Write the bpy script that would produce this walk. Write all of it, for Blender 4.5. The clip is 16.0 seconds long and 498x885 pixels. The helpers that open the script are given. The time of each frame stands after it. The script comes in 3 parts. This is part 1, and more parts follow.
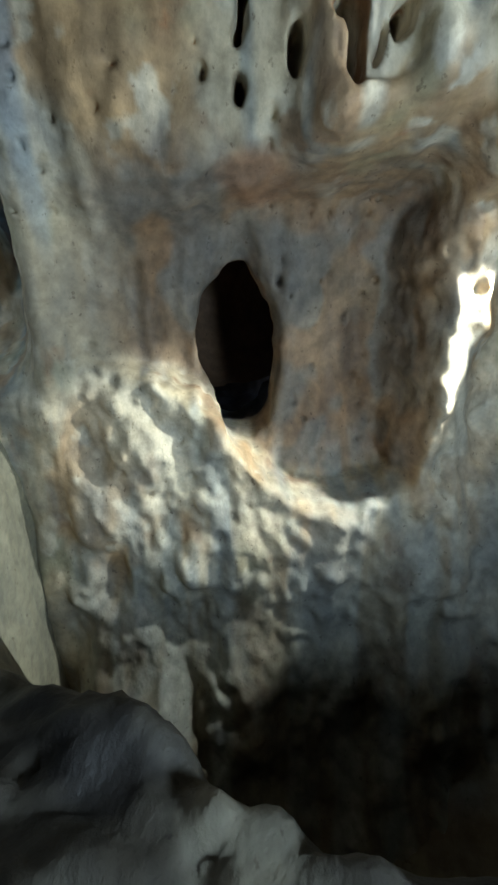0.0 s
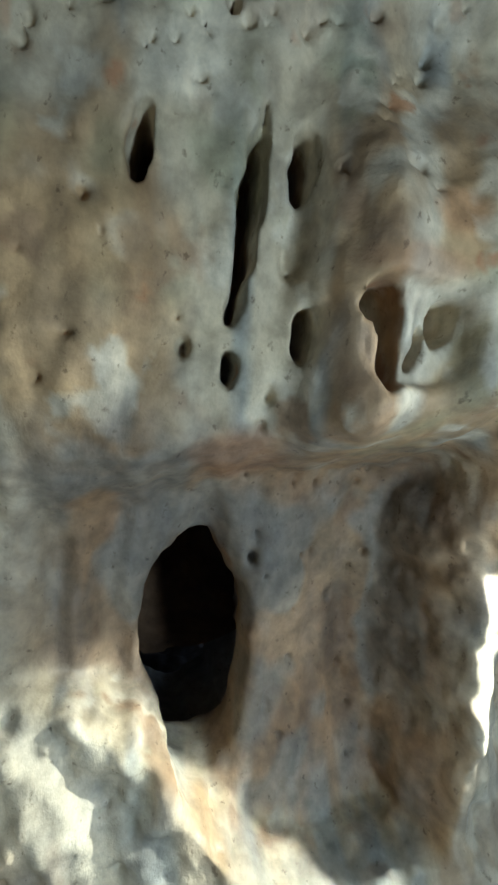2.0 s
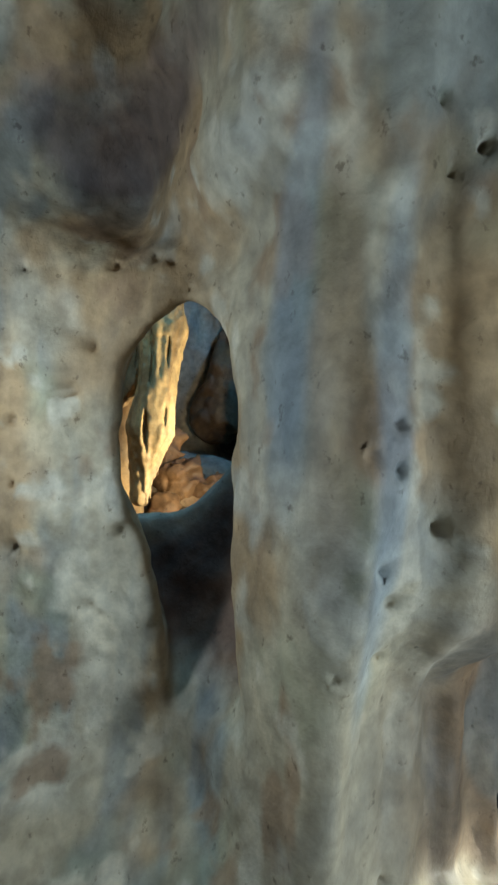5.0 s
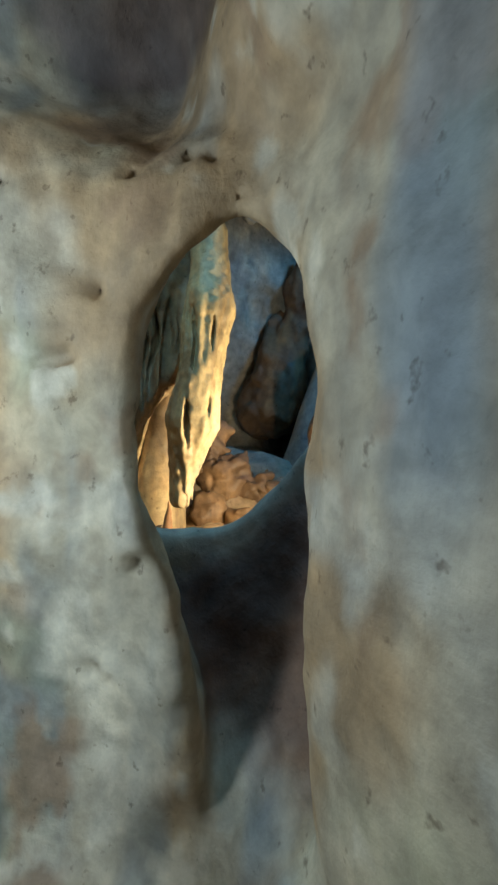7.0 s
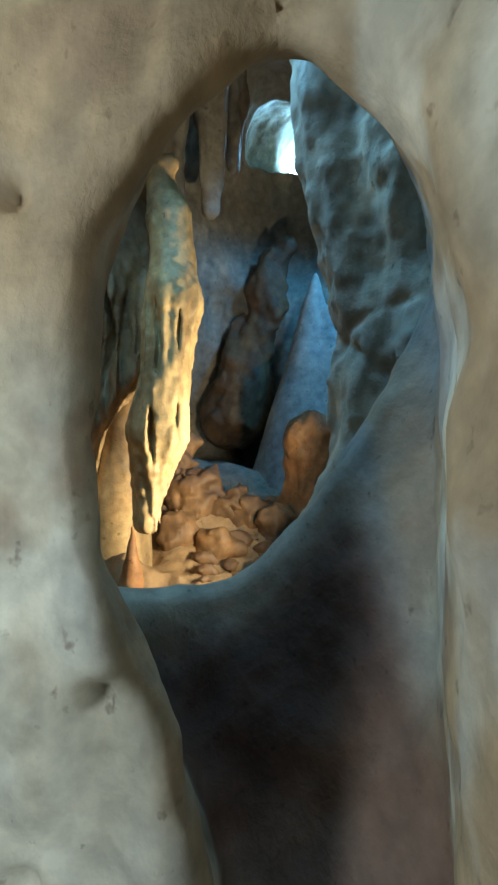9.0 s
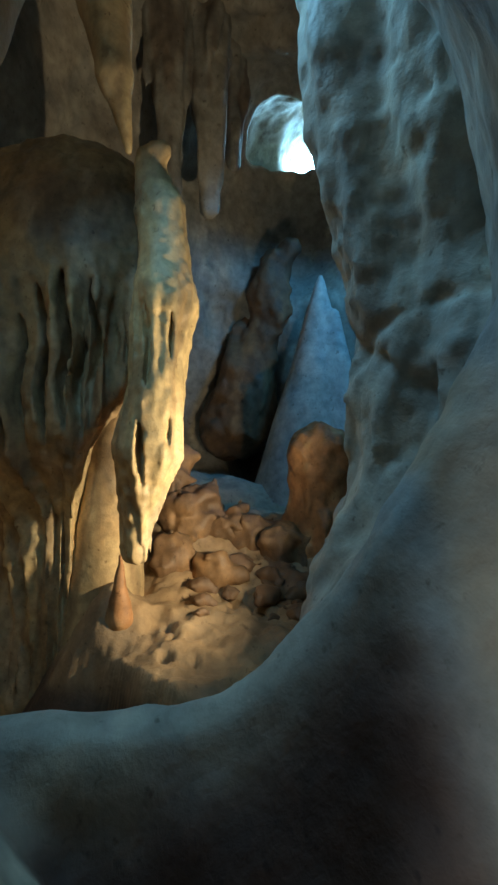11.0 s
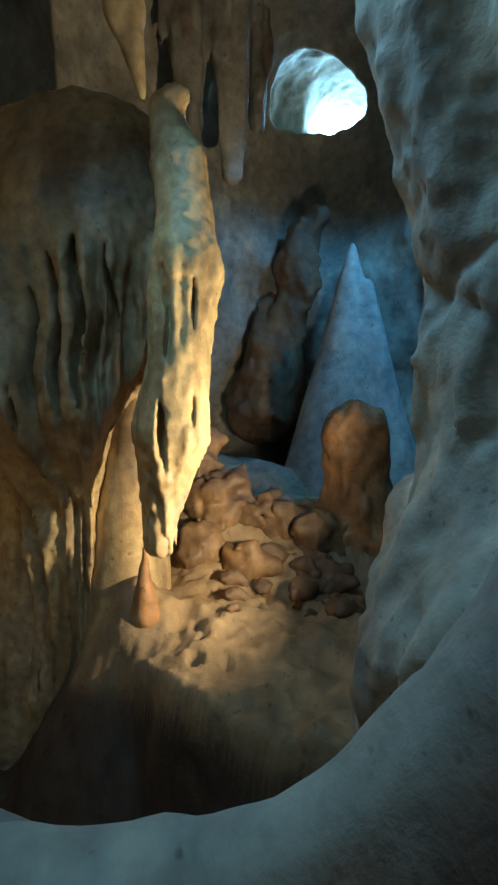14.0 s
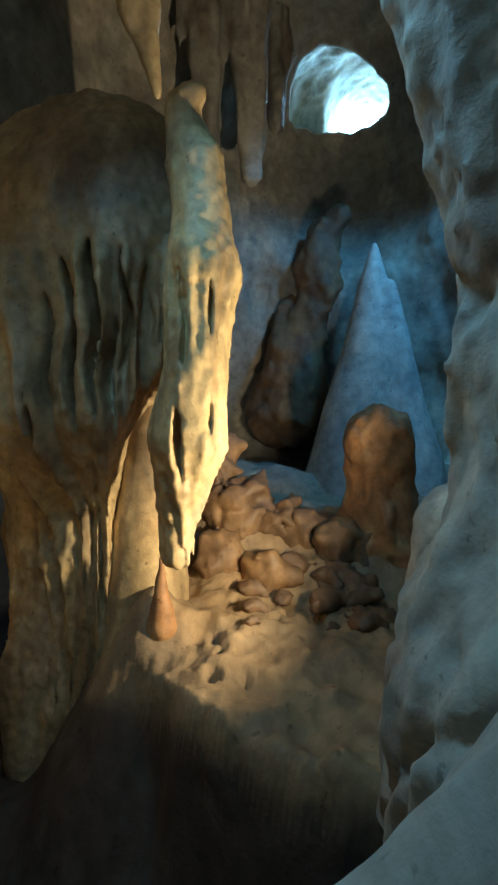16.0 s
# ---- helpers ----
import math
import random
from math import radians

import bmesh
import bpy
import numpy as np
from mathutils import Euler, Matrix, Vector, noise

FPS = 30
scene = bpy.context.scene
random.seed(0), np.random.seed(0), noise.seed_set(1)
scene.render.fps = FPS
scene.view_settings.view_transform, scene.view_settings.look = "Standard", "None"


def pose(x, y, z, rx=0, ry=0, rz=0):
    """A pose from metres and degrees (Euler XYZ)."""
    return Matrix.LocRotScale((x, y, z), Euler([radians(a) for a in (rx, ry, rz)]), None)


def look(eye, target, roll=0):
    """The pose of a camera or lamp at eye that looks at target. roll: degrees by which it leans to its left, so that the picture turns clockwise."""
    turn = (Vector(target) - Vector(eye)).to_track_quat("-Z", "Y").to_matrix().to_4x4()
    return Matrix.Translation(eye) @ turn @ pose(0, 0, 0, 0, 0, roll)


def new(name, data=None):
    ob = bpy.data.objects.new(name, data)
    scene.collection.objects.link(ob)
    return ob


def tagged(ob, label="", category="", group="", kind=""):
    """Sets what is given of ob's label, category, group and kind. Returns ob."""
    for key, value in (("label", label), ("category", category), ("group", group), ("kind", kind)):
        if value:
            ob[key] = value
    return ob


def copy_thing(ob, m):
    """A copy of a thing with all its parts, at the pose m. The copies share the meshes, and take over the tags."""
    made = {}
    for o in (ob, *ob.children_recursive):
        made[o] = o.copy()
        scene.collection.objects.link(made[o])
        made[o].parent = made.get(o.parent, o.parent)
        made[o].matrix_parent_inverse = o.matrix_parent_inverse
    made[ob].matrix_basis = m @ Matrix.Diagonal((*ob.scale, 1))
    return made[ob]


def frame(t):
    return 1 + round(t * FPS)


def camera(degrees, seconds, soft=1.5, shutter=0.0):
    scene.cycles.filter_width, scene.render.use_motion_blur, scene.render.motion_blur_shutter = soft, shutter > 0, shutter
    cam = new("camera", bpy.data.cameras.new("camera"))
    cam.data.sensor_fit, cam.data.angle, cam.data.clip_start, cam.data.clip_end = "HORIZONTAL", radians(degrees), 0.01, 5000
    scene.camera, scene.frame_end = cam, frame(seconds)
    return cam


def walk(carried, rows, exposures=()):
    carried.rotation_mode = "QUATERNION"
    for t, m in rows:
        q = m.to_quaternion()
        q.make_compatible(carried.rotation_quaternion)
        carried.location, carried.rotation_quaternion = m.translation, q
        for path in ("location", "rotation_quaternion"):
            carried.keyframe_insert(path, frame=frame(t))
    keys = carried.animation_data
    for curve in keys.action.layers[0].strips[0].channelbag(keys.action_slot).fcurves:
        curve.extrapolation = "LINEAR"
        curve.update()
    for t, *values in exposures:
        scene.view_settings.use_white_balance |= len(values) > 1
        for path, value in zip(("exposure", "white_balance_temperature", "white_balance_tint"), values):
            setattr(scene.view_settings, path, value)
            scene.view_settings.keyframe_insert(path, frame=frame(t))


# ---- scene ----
cam = camera(54.1, 16.0, soft=2.5)
METRES, EYE, TILT, LEAN, TURN = 6.0, 1.5, -24.0, 0.0, 0.0
ROWS = [
    (0.0, 0.0, 0.0, 0.0, -0.0, 0.0, -0.0),
    (0.5, -0.0245, 0.042, 0.0256, -1.66, 2.34, -0.37),
    (1.0, -0.0224, 0.0988, 0.0798, -4.83, 7.87, 0.22),
    (1.5, -0.028, 0.1286, 0.1301, -6.5, 13.71, 0.03),
    (2.0, -0.0506, 0.1306, 0.1605, -9.64, 18.9, 0.35),
    (2.5, -0.0902, 0.1318, 0.1812, -14.61, 23.24, 2.0),
    (3.0, -0.1411, 0.142, 0.2009, -17.36, 25.11, 4.15),
    (3.5, -0.2158, 0.1517, 0.2248, -17.93, 24.85, 5.98),
    (4.0, -0.2682, 0.1829, 0.2415, -15.6, 24.23, 4.84),
    (4.5, -0.2947, 0.2143, 0.2503, -10.15, 24.34, 1.61),
    (5.0, -0.3148, 0.2226, 0.2485, -5.77, 23.57, -0.7),
    (7.5, -0.323, 0.3865, 0.3176, -0.86, 22.88, -3.17),
    (8.0, -0.3484, 0.4141, 0.3325, -2.77, 23.84, -0.46),
    (8.5, -0.355, 0.4315, 0.338, -4.29, 24.43, 0.66),
    (9.0, -0.3494, 0.4552, 0.3497, -4.69, 24.02, 0.62),
    (11.5, -0.3405, 0.5378, 0.4105, -4.29, 24.69, 0.66),
    (12.0, -0.3427, 0.5485, 0.4146, -5.28, 23.42, 1.49),
    (12.5, -0.3468, 0.5576, 0.4187, -5.92, 22.38, 1.59),
    (13.0, -0.3481, 0.5675, 0.4223, -5.87, 21.38, 1.76),
    (13.5, -0.3476, 0.5806, 0.4267, -4.03, 21.59, 0.95),
    (14.0, -0.3457, 0.5937, 0.4297, -1.22, 22.7, 0.27),
    (14.5, -0.3423, 0.5988, 0.4328, 0.13, 22.95, 0.38),
    (15.0, -0.3423, 0.604, 0.4353, 0.05, 22.71, 0.35),
    (15.5, -0.3431, 0.6108, 0.4408, 0.82, 22.86, -0.56),
    (16.0, -0.3433, 0.6119, 0.4448, 1.07, 22.98, -0.53),
]
walk(cam, [(t, pose(0, 0, EYE, TILT, LEAN, TURN) @ pose(METRES * x, METRES * y, METRES * z, 90 + pitch, roll, yaw)) for t, x, y, z, yaw, pitch, roll in ROWS],
     exposures=[(0.0, -0.35, 5750, 10), (1.5, -0.2, 5750, 10), (3.0, 0.0, 5750, 10), (5.2, 0.0, 5750, 10), (8.0, 0.3, 5750, 10), (9.2, 0.3, 5750, 10), (11.3, -0.15, 5750, 10), (13.0, -0.1, 5750, 10), (14.5, 0.15, 5750, 10), (16.0, 0.15, 5750, 10)])

# ---- world, sun and lamps ----
world = bpy.data.worlds.new("sky")
scene.world = world
world.use_nodes = True
wn = world.node_tree.nodes
sky = wn.new("ShaderNodeTexSky")
sky.sky_type = "NISHITA"
sky.sun_disc = False
sky.sun_elevation, sky.sun_rotation = radians(48), radians(200)
wn["Background"].inputs[1].default_value = 0.15
world.node_tree.links.new(sky.outputs[0], wn["Background"].inputs[0])


def lamp(name, kind, place, target, watts, colour, size=0.1, cone=0.0, blend=0.5):
    data = bpy.data.lights.new(name, kind)
    data.energy, data.color = watts, colour
    if kind == "AREA":
        data.shape, data.size = "DISK", size
    else:
        data.shadow_soft_size = size
    if kind == "SPOT":
        data.spot_size, data.spot_blend = radians(cone), blend
    ob = new(name, data)
    ob.matrix_world = look(place, target)
    return ob


# two unseen fills added to brighten the outer wall, then the ledge spot, the lamp behind the side wall, and daylight
# from above
lamp("wall_fill", "AREA", (1.9, -0.6, 0.95), (-1.0, 3.4, 3.1), 172, (0.78, 0.95, 1.0), 0.6)
lamp("path_fill", "AREA", (-3.7, 3.2, 2.5), (-1.7, 3.7, 2.3), 24, (0.80, 0.96, 1.0), 0.5)
lamp("wall_spot", "SPOT", (2.15, 3.17, 1.45), (-0.25, 3.5, -0.5), 760, (0.96, 1.0, 0.86), 0.04, 50, 0.35)
# extra unseen beam added next to wall_spot to brighten the rib
lamp("rib_spot", "SPOT", (2.15, 2.3, 2.3), (1.4, 2.75, 1.9), 150, (0.94, 1.0, 0.88), 0.05, 75, 0.6)
lamp("floor_spot", "SPOT", (-0.75, 7.6, 1.75), (-2.7, 8.35, 2.7), 500, (1.0, 0.78, 0.44), 0.04, 140, 0.6)
lamp("overhead_daylight", "AREA", (-2.9, 6.3, 5.6), (-1.2, 5.3, 2.8), 58, (0.34, 0.76, 1.0), 0.8)
# made-up blue spot, out of view, stands in for hazy daylight on the bank
lamp("bank_blue_fill", "SPOT", (1.0, 9.8, 7.9), (-0.6, 12.4, 4.4), 620, (0.14, 0.55, 1.0), 0.4, 80, 0.7)

# ---- shape arithmetic ----


def hashed(ix, iy, iz, seed):
    h = (ix.astype(np.int64) * 374761393 + iy.astype(np.int64) * 668265263 + iz.astype(np.int64) * 2147483647 + seed * 974634777) & 0xFFFFFFFF
    h = ((h ^ (h >> 13)) * 1274126177) & 0xFFFFFFFF
    return ((h ^ (h >> 16)) & 0xFFFF).astype(np.float32) / 32767.5 - 1.0


def value_noise(x, y, z=None, seed=0):
    """Smooth noise from -1 to 1 with cells of size 1."""
    fx, fy = np.floor(x), np.floor(y)
    ux, uy = x - fx, y - fy
    ux, uy = ux * ux * (3 - 2 * ux), uy * uy * (3 - 2 * uy)
    if z is None:
        zero = np.zeros_like(fx)
        a, b = hashed(fx, fy, zero, seed), hashed(fx + 1, fy, zero, seed)
        c, d = hashed(fx, fy + 1, zero, seed), hashed(fx + 1, fy + 1, zero, seed)
        return (a + (b - a) * ux) * (1 - uy) + (c + (d - c) * ux) * uy
    fz = np.floor(z)
    uz = z - fz
    uz = uz * uz * (3 - 2 * uz)
    out = 0
    for k, wz in ((0, 1 - uz), (1, uz)):
        a, b = hashed(fx, fy, fz + k, seed), hashed(fx + 1, fy, fz + k, seed)
        c, d = hashed(fx, fy + 1, fz + k, seed), hashed(fx + 1, fy + 1, fz + k, seed)
        out = out + ((a + (b - a) * ux) * (1 - uy) + (c + (d - c) * ux) * uy) * wz
    return out


def fbm(x, y, z=None, octaves=4, seed=0, gain=0.5):
    out, amp, k = 0, 1.0, 1.0
    for i in range(octaves):
        out = out + amp * value_noise(x * k + 7.3 * i, y * k - 3.1 * i, None if z is None else z * k + 1.7 * i, seed + i)
        amp, k = amp * gain, k * 2.03
    return out


def step(a, b, v):
    u = np.clip((v - a) / (b - a), 0, 1)
    return u * u * (3 - 2 * u)


def soft_min(a, b, k):
    h = np.clip(0.5 + 0.5 * (b - a) / k, 0, 1)
    return b + (a - b) * h - k * h * (1 - h)


def soft_max(a, b, k):
    return -soft_min(-a, -b, k)


def ball(x, y, z, c, r):
    """Rough signed distance to an ellipsoid, negative inside."""
    q = np.sqrt(((x - c[0]) / r[0]) ** 2 + ((y - c[1]) / r[1]) ** 2 + ((z - c[2]) / r[2]) ** 2)
    return (q - 1) * min(r)


def rod(x, y, z, a, b, ra, rb):
    """Signed distance to a tapered rod with round ends, negative inside."""
    d = [b[i] - a[i] for i in range(3)]
    n = sum(v * v for v in d)
    h = np.clip(((x - a[0]) * d[0] + (y - a[1]) * d[1] + (z - a[2]) * d[2]) / n, 0, 1)
    return np.sqrt((x - a[0] - h * d[0]) ** 2 + (y - a[1] - h * d[1]) ** 2 + (z - a[2] - h * d[2]) ** 2) - (ra + (rb - ra) * h)


def lattice(lo, hi, s):
    axes = [np.arange(lo[i], hi[i] + s, s, dtype=np.float32) for i in range(3)]
    return np.meshgrid(*axes, indexing="ij", sparse=True)


def skin(name, field, lo, s, material, tint=None, rough=0.0, rough_size=0.07):
    """The surface where the field passes through nought (rock is positive), as one smooth mesh."""
    inside = field > 0
    n = [v - 1 for v in field.shape]
    count = np.zeros(n, np.int8)
    for i in (0, 1):
        for j in (0, 1):
            for k in (0, 1):
                count += inside[i:i + n[0], j:j + n[1], k:k + n[2]]
    cells = np.argwhere((count > 0) & (count < 8))
    ident = np.full(n, -1, np.int32)
    ident[cells[:, 0], cells[:, 1], cells[:, 2]] = np.arange(len(cells))
    total, hits = np.zeros((len(cells), 3)), np.zeros(len(cells))
    for axis in range(3):
        b, c = [a for a in range(3) if a != axis]
        for u in (0, 1):
            for v in (0, 1):
                p = cells.copy()
                p[:, b] += u
                p[:, c] += v
                q = p.copy()
                q[:, axis] += 1
                fa, fb = field[p[:, 0], p[:, 1], p[:, 2]], field[q[:, 0], q[:, 1], q[:, 2]]
                cross = (fa > 0) != (fb > 0)
                w = np.where(cross, fa / np.where(cross, fa - fb, 1), 0)
                spot = p.astype(float)
                spot[:, axis] += w
                total += spot * cross[:, None]
                hits += cross
    verts = total / hits[:, None] * s + np.array(lo)
    quads = []
    for axis in range(3):
        b, c = [(1, 2), (2, 0), (0, 1)][axis]
        first = [slice(None)] * 3
        second = [slice(None)] * 3
        first[axis], second[axis] = slice(0, -1), slice(1, None)
        fa, fb = inside[tuple(first)], inside[tuple(second)]
        e = np.argwhere(fa != fb)
        e = e[(e[:, b] > 0) & (e[:, c] > 0) & (e[:, b] < n[b]) & (e[:, c] < n[c])]
        flip = fa[e[:, 0], e[:, 1], e[:, 2]]
        ring = []
        for u, v in ((1, 1), (0, 1), (0, 0), (1, 0)):
            q = e.copy()
            q[:, b] -= u
            q[:, c] -= v
            ring.append(ident[q[:, 0], q[:, 1], q[:, 2]])
        ring = np.stack(ring, 1)
        ring[~flip] = ring[~flip][:, ::-1]
        quads.append(ring)
    quads = np.concatenate(quads)
    a, b = quads.ravel(), np.roll(quads, -1, 1).ravel()
    ends, others = np.concatenate([a, b]), np.concatenate([b, a])
    share = np.maximum(np.bincount(ends, minlength=len(verts)), 1)
    for _ in range(2):
        mean = np.stack([np.bincount(ends, verts[others, i], len(verts)) for i in range(3)], 1) / share[:, None]
        verts = verts + 0.55 * (mean - verts)
    return surface(name, verts, quads, material, tint, rough, rough_size)


def surface(name, verts, quads, material, tint=None, rough=0.0, rough_size=0.07):
    me = bpy.data.meshes.new(name)
    me.vertices.add(len(verts))
    me.vertices.foreach_set("co", np.asarray(verts, np.float32).ravel())
    me.loops.add(quads.size)
    me.loops.foreach_set("vertex_index", quads.astype(np.int32).ravel())
    me.polygons.add(len(quads))
    me.polygons.foreach_set("loop_start", np.arange(0, quads.size, 4, dtype=np.int32))
    me.update(calc_edges=True)
    if rough:
        nrm = np.zeros(len(verts) * 3, np.float32)
        me.vertices.foreach_get("normal", nrm)
        x, y, z = [np.asarray(verts)[:, i] / rough_size for i in range(3)]
        bump = fbm(x, y, z * 0.8, 2, 91, 0.5)
        verts = verts + nrm.reshape(-1, 3) * (bump * rough)[:, None]
        me.vertices.foreach_set("co", np.asarray(verts, np.float32).ravel())
    me.polygons.foreach_set("use_smooth", np.ones(len(quads), bool))
    if tint is not None:
        col = me.color_attributes.new("stain_and_shade", "FLOAT_COLOR", "POINT")
        rgb = tint(*[np.asarray(verts)[:, i] for i in range(3)])
        col.data.foreach_set("color", np.concatenate([rgb, np.ones((len(verts), 1))], 1).astype(np.float32).ravel())
    me.validate()
    me.update()
    me.materials.append(material)
    return new(name, me)


# ---- materials ----


def rock(name, colour=None, roughness=0.72, relief=0.6, grain=1.0, wet=0.0):
    """Limestone: mineral stains and painted shade of the surface, mottling at two sizes, specks and fine relief."""
    m = bpy.data.materials.new(name)
    m.use_nodes = True
    nt = m.node_tree
    n, ln = nt.nodes, nt.links
    b = n["Principled BSDF"]
    coord = n.new("ShaderNodeTexCoord")

    def noise_tex(scale, detail, distort=0.0, squash=1.0):
        mp = n.new("ShaderNodeMapping")
        mp.inputs["Scale"].default_value = (1, 0.75, squash)
        ln.new(coord.outputs["Object"], mp.inputs[0])
        t = n.new("ShaderNodeTexNoise")
        t.inputs["Scale"].default_value, t.inputs["Detail"].default_value, t.inputs["Distortion"].default_value = scale, detail, distort
        t.inputs["Roughness"].default_value = 0.58
        ln.new(mp.outputs[0], t.inputs["Vector"])
        return t

    def mix(kind, fac, a, c):
        x = n.new("ShaderNodeMix")
        x.data_type, x.blend_type = "RGBA", kind
        for sock, v in ((x.inputs[0], fac), (x.inputs[6], a), (x.inputs[7], c)):
            if hasattr(v, "is_linked"):
                ln.new(v, sock)
            else:
                sock.default_value = v
        return x.outputs[2]

    def ramp(src, lo, hi, c0, c1):
        r = n.new("ShaderNodeValToRGB")
        r.color_ramp.elements[0].position, r.color_ramp.elements[1].position = lo, hi
        r.color_ramp.elements[0].color, r.color_ramp.elements[1].color = c0, c1
        ln.new(src, r.inputs[0])
        return r.outputs[0]

    if colour is None:
        at = n.new("ShaderNodeAttribute")
        at.attribute_name = "stain_and_shade"
        base = at.outputs["Color"]
    else:
        base = (*colour, 1)
    big, fine = noise_tex(2.6 * grain, 8, 0.5, 0.65), noise_tex(11 * grain, 9, 0.15, 0.9)
    speck = noise_tex(21 * grain, 3, 0.0, 0.8)
    c = mix("MULTIPLY", 0.75, base, ramp(big.outputs[0], 0.32, 0.68, (0.55, 0.56, 0.6, 1), (1.3, 1.22, 1.1, 1)))
    c = mix("MULTIPLY", 0.6, c, ramp(fine.outputs[0], 0.34, 0.66, (0.6, 0.58, 0.55, 1), (1.3, 1.28, 1.24, 1)))
    c = mix("MULTIPLY", 0.6, c, ramp(speck.outputs[0], 0.27, 0.36, (0.25, 0.2, 0.16, 1), (1, 1, 1, 1)))
    ln.new(c, b.inputs["Base Color"])
    ln.new(ramp(big.outputs[0], 0.3, 0.7, (roughness - 0.16 - wet,) * 3 + (1,), (roughness + 0.12 - wet,) * 3 + (1,)), b.inputs["Roughness"])
    b.inputs["Specular IOR Level"].default_value = 0.35
    bump1, bump2 = n.new("ShaderNodeBump"), n.new("ShaderNodeBump")
    bump1.inputs["Strength"].default_value, bump1.inputs["Distance"].default_value = relief, 0.03 / grain
    bump2.inputs["Strength"].default_value, bump2.inputs["Distance"].default_value = relief, 0.008 / grain
    ln.new(big.outputs[0], bump1.inputs["Height"])
    ln.new(fine.outputs[0], bump2.inputs["Height"])
    ln.new(bump1.outputs[0], bump2.inputs["Normal"])
    bump3, pitted = n.new("ShaderNodeBump"), noise_tex(46 * grain, 5, 0.2, 0.9)
    bump3.inputs["Strength"].default_value, bump3.inputs["Distance"].default_value = relief, 0.006 / grain
    ln.new(pitted.outputs[0], bump3.inputs["Height"])
    ln.new(bump2.outputs[0], bump3.inputs["Normal"])
    ln.new(bump3.outputs[0], b.inputs["Normal"])
    return m


GLOW = bpy.data.materials.new("bright_sky")
GLOW.use_nodes = True
GLOW.node_tree.nodes["Principled BSDF"].inputs["Base Color"].default_value = (0, 0, 0, 1)
GLOW.node_tree.nodes["Principled BSDF"].inputs["Emission Color"].default_value = (0.38, 0.78, 1.0, 1)
GLOW.node_tree.nodes["Principled BSDF"].inputs["Emission Strength"].default_value = 45
LIMESTONE = rock("stained_limestone", relief=0.6)
CHAMBER = rock("chamber_limestone", grain=0.6)
FLOWSTONE = rock("flowstone", roughness=0.6, relief=0.4)
DUST = rock("trodden_cave_floor", relief=1.0)

CREAM, OCHRE, SLATE = (0.44, 0.38, 0.275), (0.40, 0.26, 0.13), (0.27, 0.285, 0.27)
BROWN, CHALK, MOSS = (0.15, 0.095, 0.06), (0.60, 0.55, 0.44), (0.27, 0.29, 0.19)
RUST = (0.36, 0.18, 0.09)


def blend(rgb, colour, w):
    w = np.clip(w, 0, 1)[:, None]
    return rgb * (1 - w) + np.array(colour) * w


def patch(u, v, cu, cv, ru, rv, jitter):
    return step(1.25, 0.55, np.sqrt(((u - cu) / ru) ** 2 + ((v - cv) / rv) ** 2) + jitter)


# ---- the rock wall with the crawl hole and the oval window ----

PITS = [  # x, z, half width, half height, depth, lean
    (-0.48, 3.09, 0.05, 0.13, 0.3, 0.05), (-0.02, 2.82, 0.05, 0.45, 0.25, 0.1), (-0.06, 2.2, 0.04, 0.08, 0.2, 0),
    (0.2, 3.07, 0.06, 0.14, 0.2, 0), (0.21, 2.82, 0.1, 0.28, 0.04, 0.0), (0.52, 2.34, 0.045, 0.18, 0.22, -0.05), (0.745, 2.42, 0.06, 0.1, 0.18, 0.3), (0.64, 2.3, 0.02, 0.09, 0.06, 0.1), (0.26, 2.36, 0.05, 0.11, 0.16, 0), (0.46, 2.49, 0.06, 0.07, 0.2, 0.2),
    (-0.27, 2.28, 0.035, 0.05, 0.07, 0), (-0.75, 2.29, 0.04, 0.016, 0.04, 0.3), (-0.13, 3.67, 0.03, 0.05, 0.08, 0), (0.23, 3.99, 0.06, 0.06, 0.1, 0),
    (0.01, 3.99, 0.035, 0.04, 0.07, 0), (0.61, 4.1, 0.02, 0.1, 0.1, 0), (-1.08, 3.26, 0.025, 0.035, 0.04, 0)]
SPECKS = [(-1.32, 2.39), (-1.31, 2.25), (-1.14, 2.07), (-1.34, 1.93), (-1.27, 1.81), (-1.27, 1.58), (0.17, 3.6), (0.69, 3.48), (-0.95, 3.4), (-2.53, 2.52), (-2.58, 2.5), (-2.63, 2.49),
          (-1.24, 3.38), (-2.45, 2.73), (-2.37, 3.13), (0.5, 3.3), (0.75, 3.75), (-0.3, 3.85), (1.24, 0.5), (1.01, 0.02), (1.2, 0.05), (0.98, 0.2), (1.33, 1.35), (-0.45, -0.33), (-0.79, -0.46)]


PITS_AT = random.Random(5)
SOLUTION_PITS = []
for _ in range(75):
    u = PITS_AT.random()
    wide = 0.004 + 0.015 * u * u
    SOLUTION_PITS.append((PITS_AT.uniform(-1.2, 1.3), PITS_AT.choice((PITS_AT.uniform(2.1, 4.2), PITS_AT.uniform(2.9, 4.0), PITS_AT.uniform(-0.8, 1.8))), wide + 0.012, wide * PITS_AT.uniform(1.0, 2.2) + 0.012, 0.04 + 2.2 * wide))
for _ in range(16):
    SOLUTION_PITS.append((PITS_AT.uniform(-2.9, -1.4), PITS_AT.uniform(1.2, 3.3), 0.024, 0.028, 0.05))

for _ in range(26):
    u = 0.005 + 0.012 * PITS_AT.random()
    SOLUTION_PITS.append((PITS_AT.uniform(0.1, 1.25), PITS_AT.uniform(-0.1, 3.7), u + 0.012, u * PITS_AT.uniform(1.0, 3.0) + 0.014, 0.07))


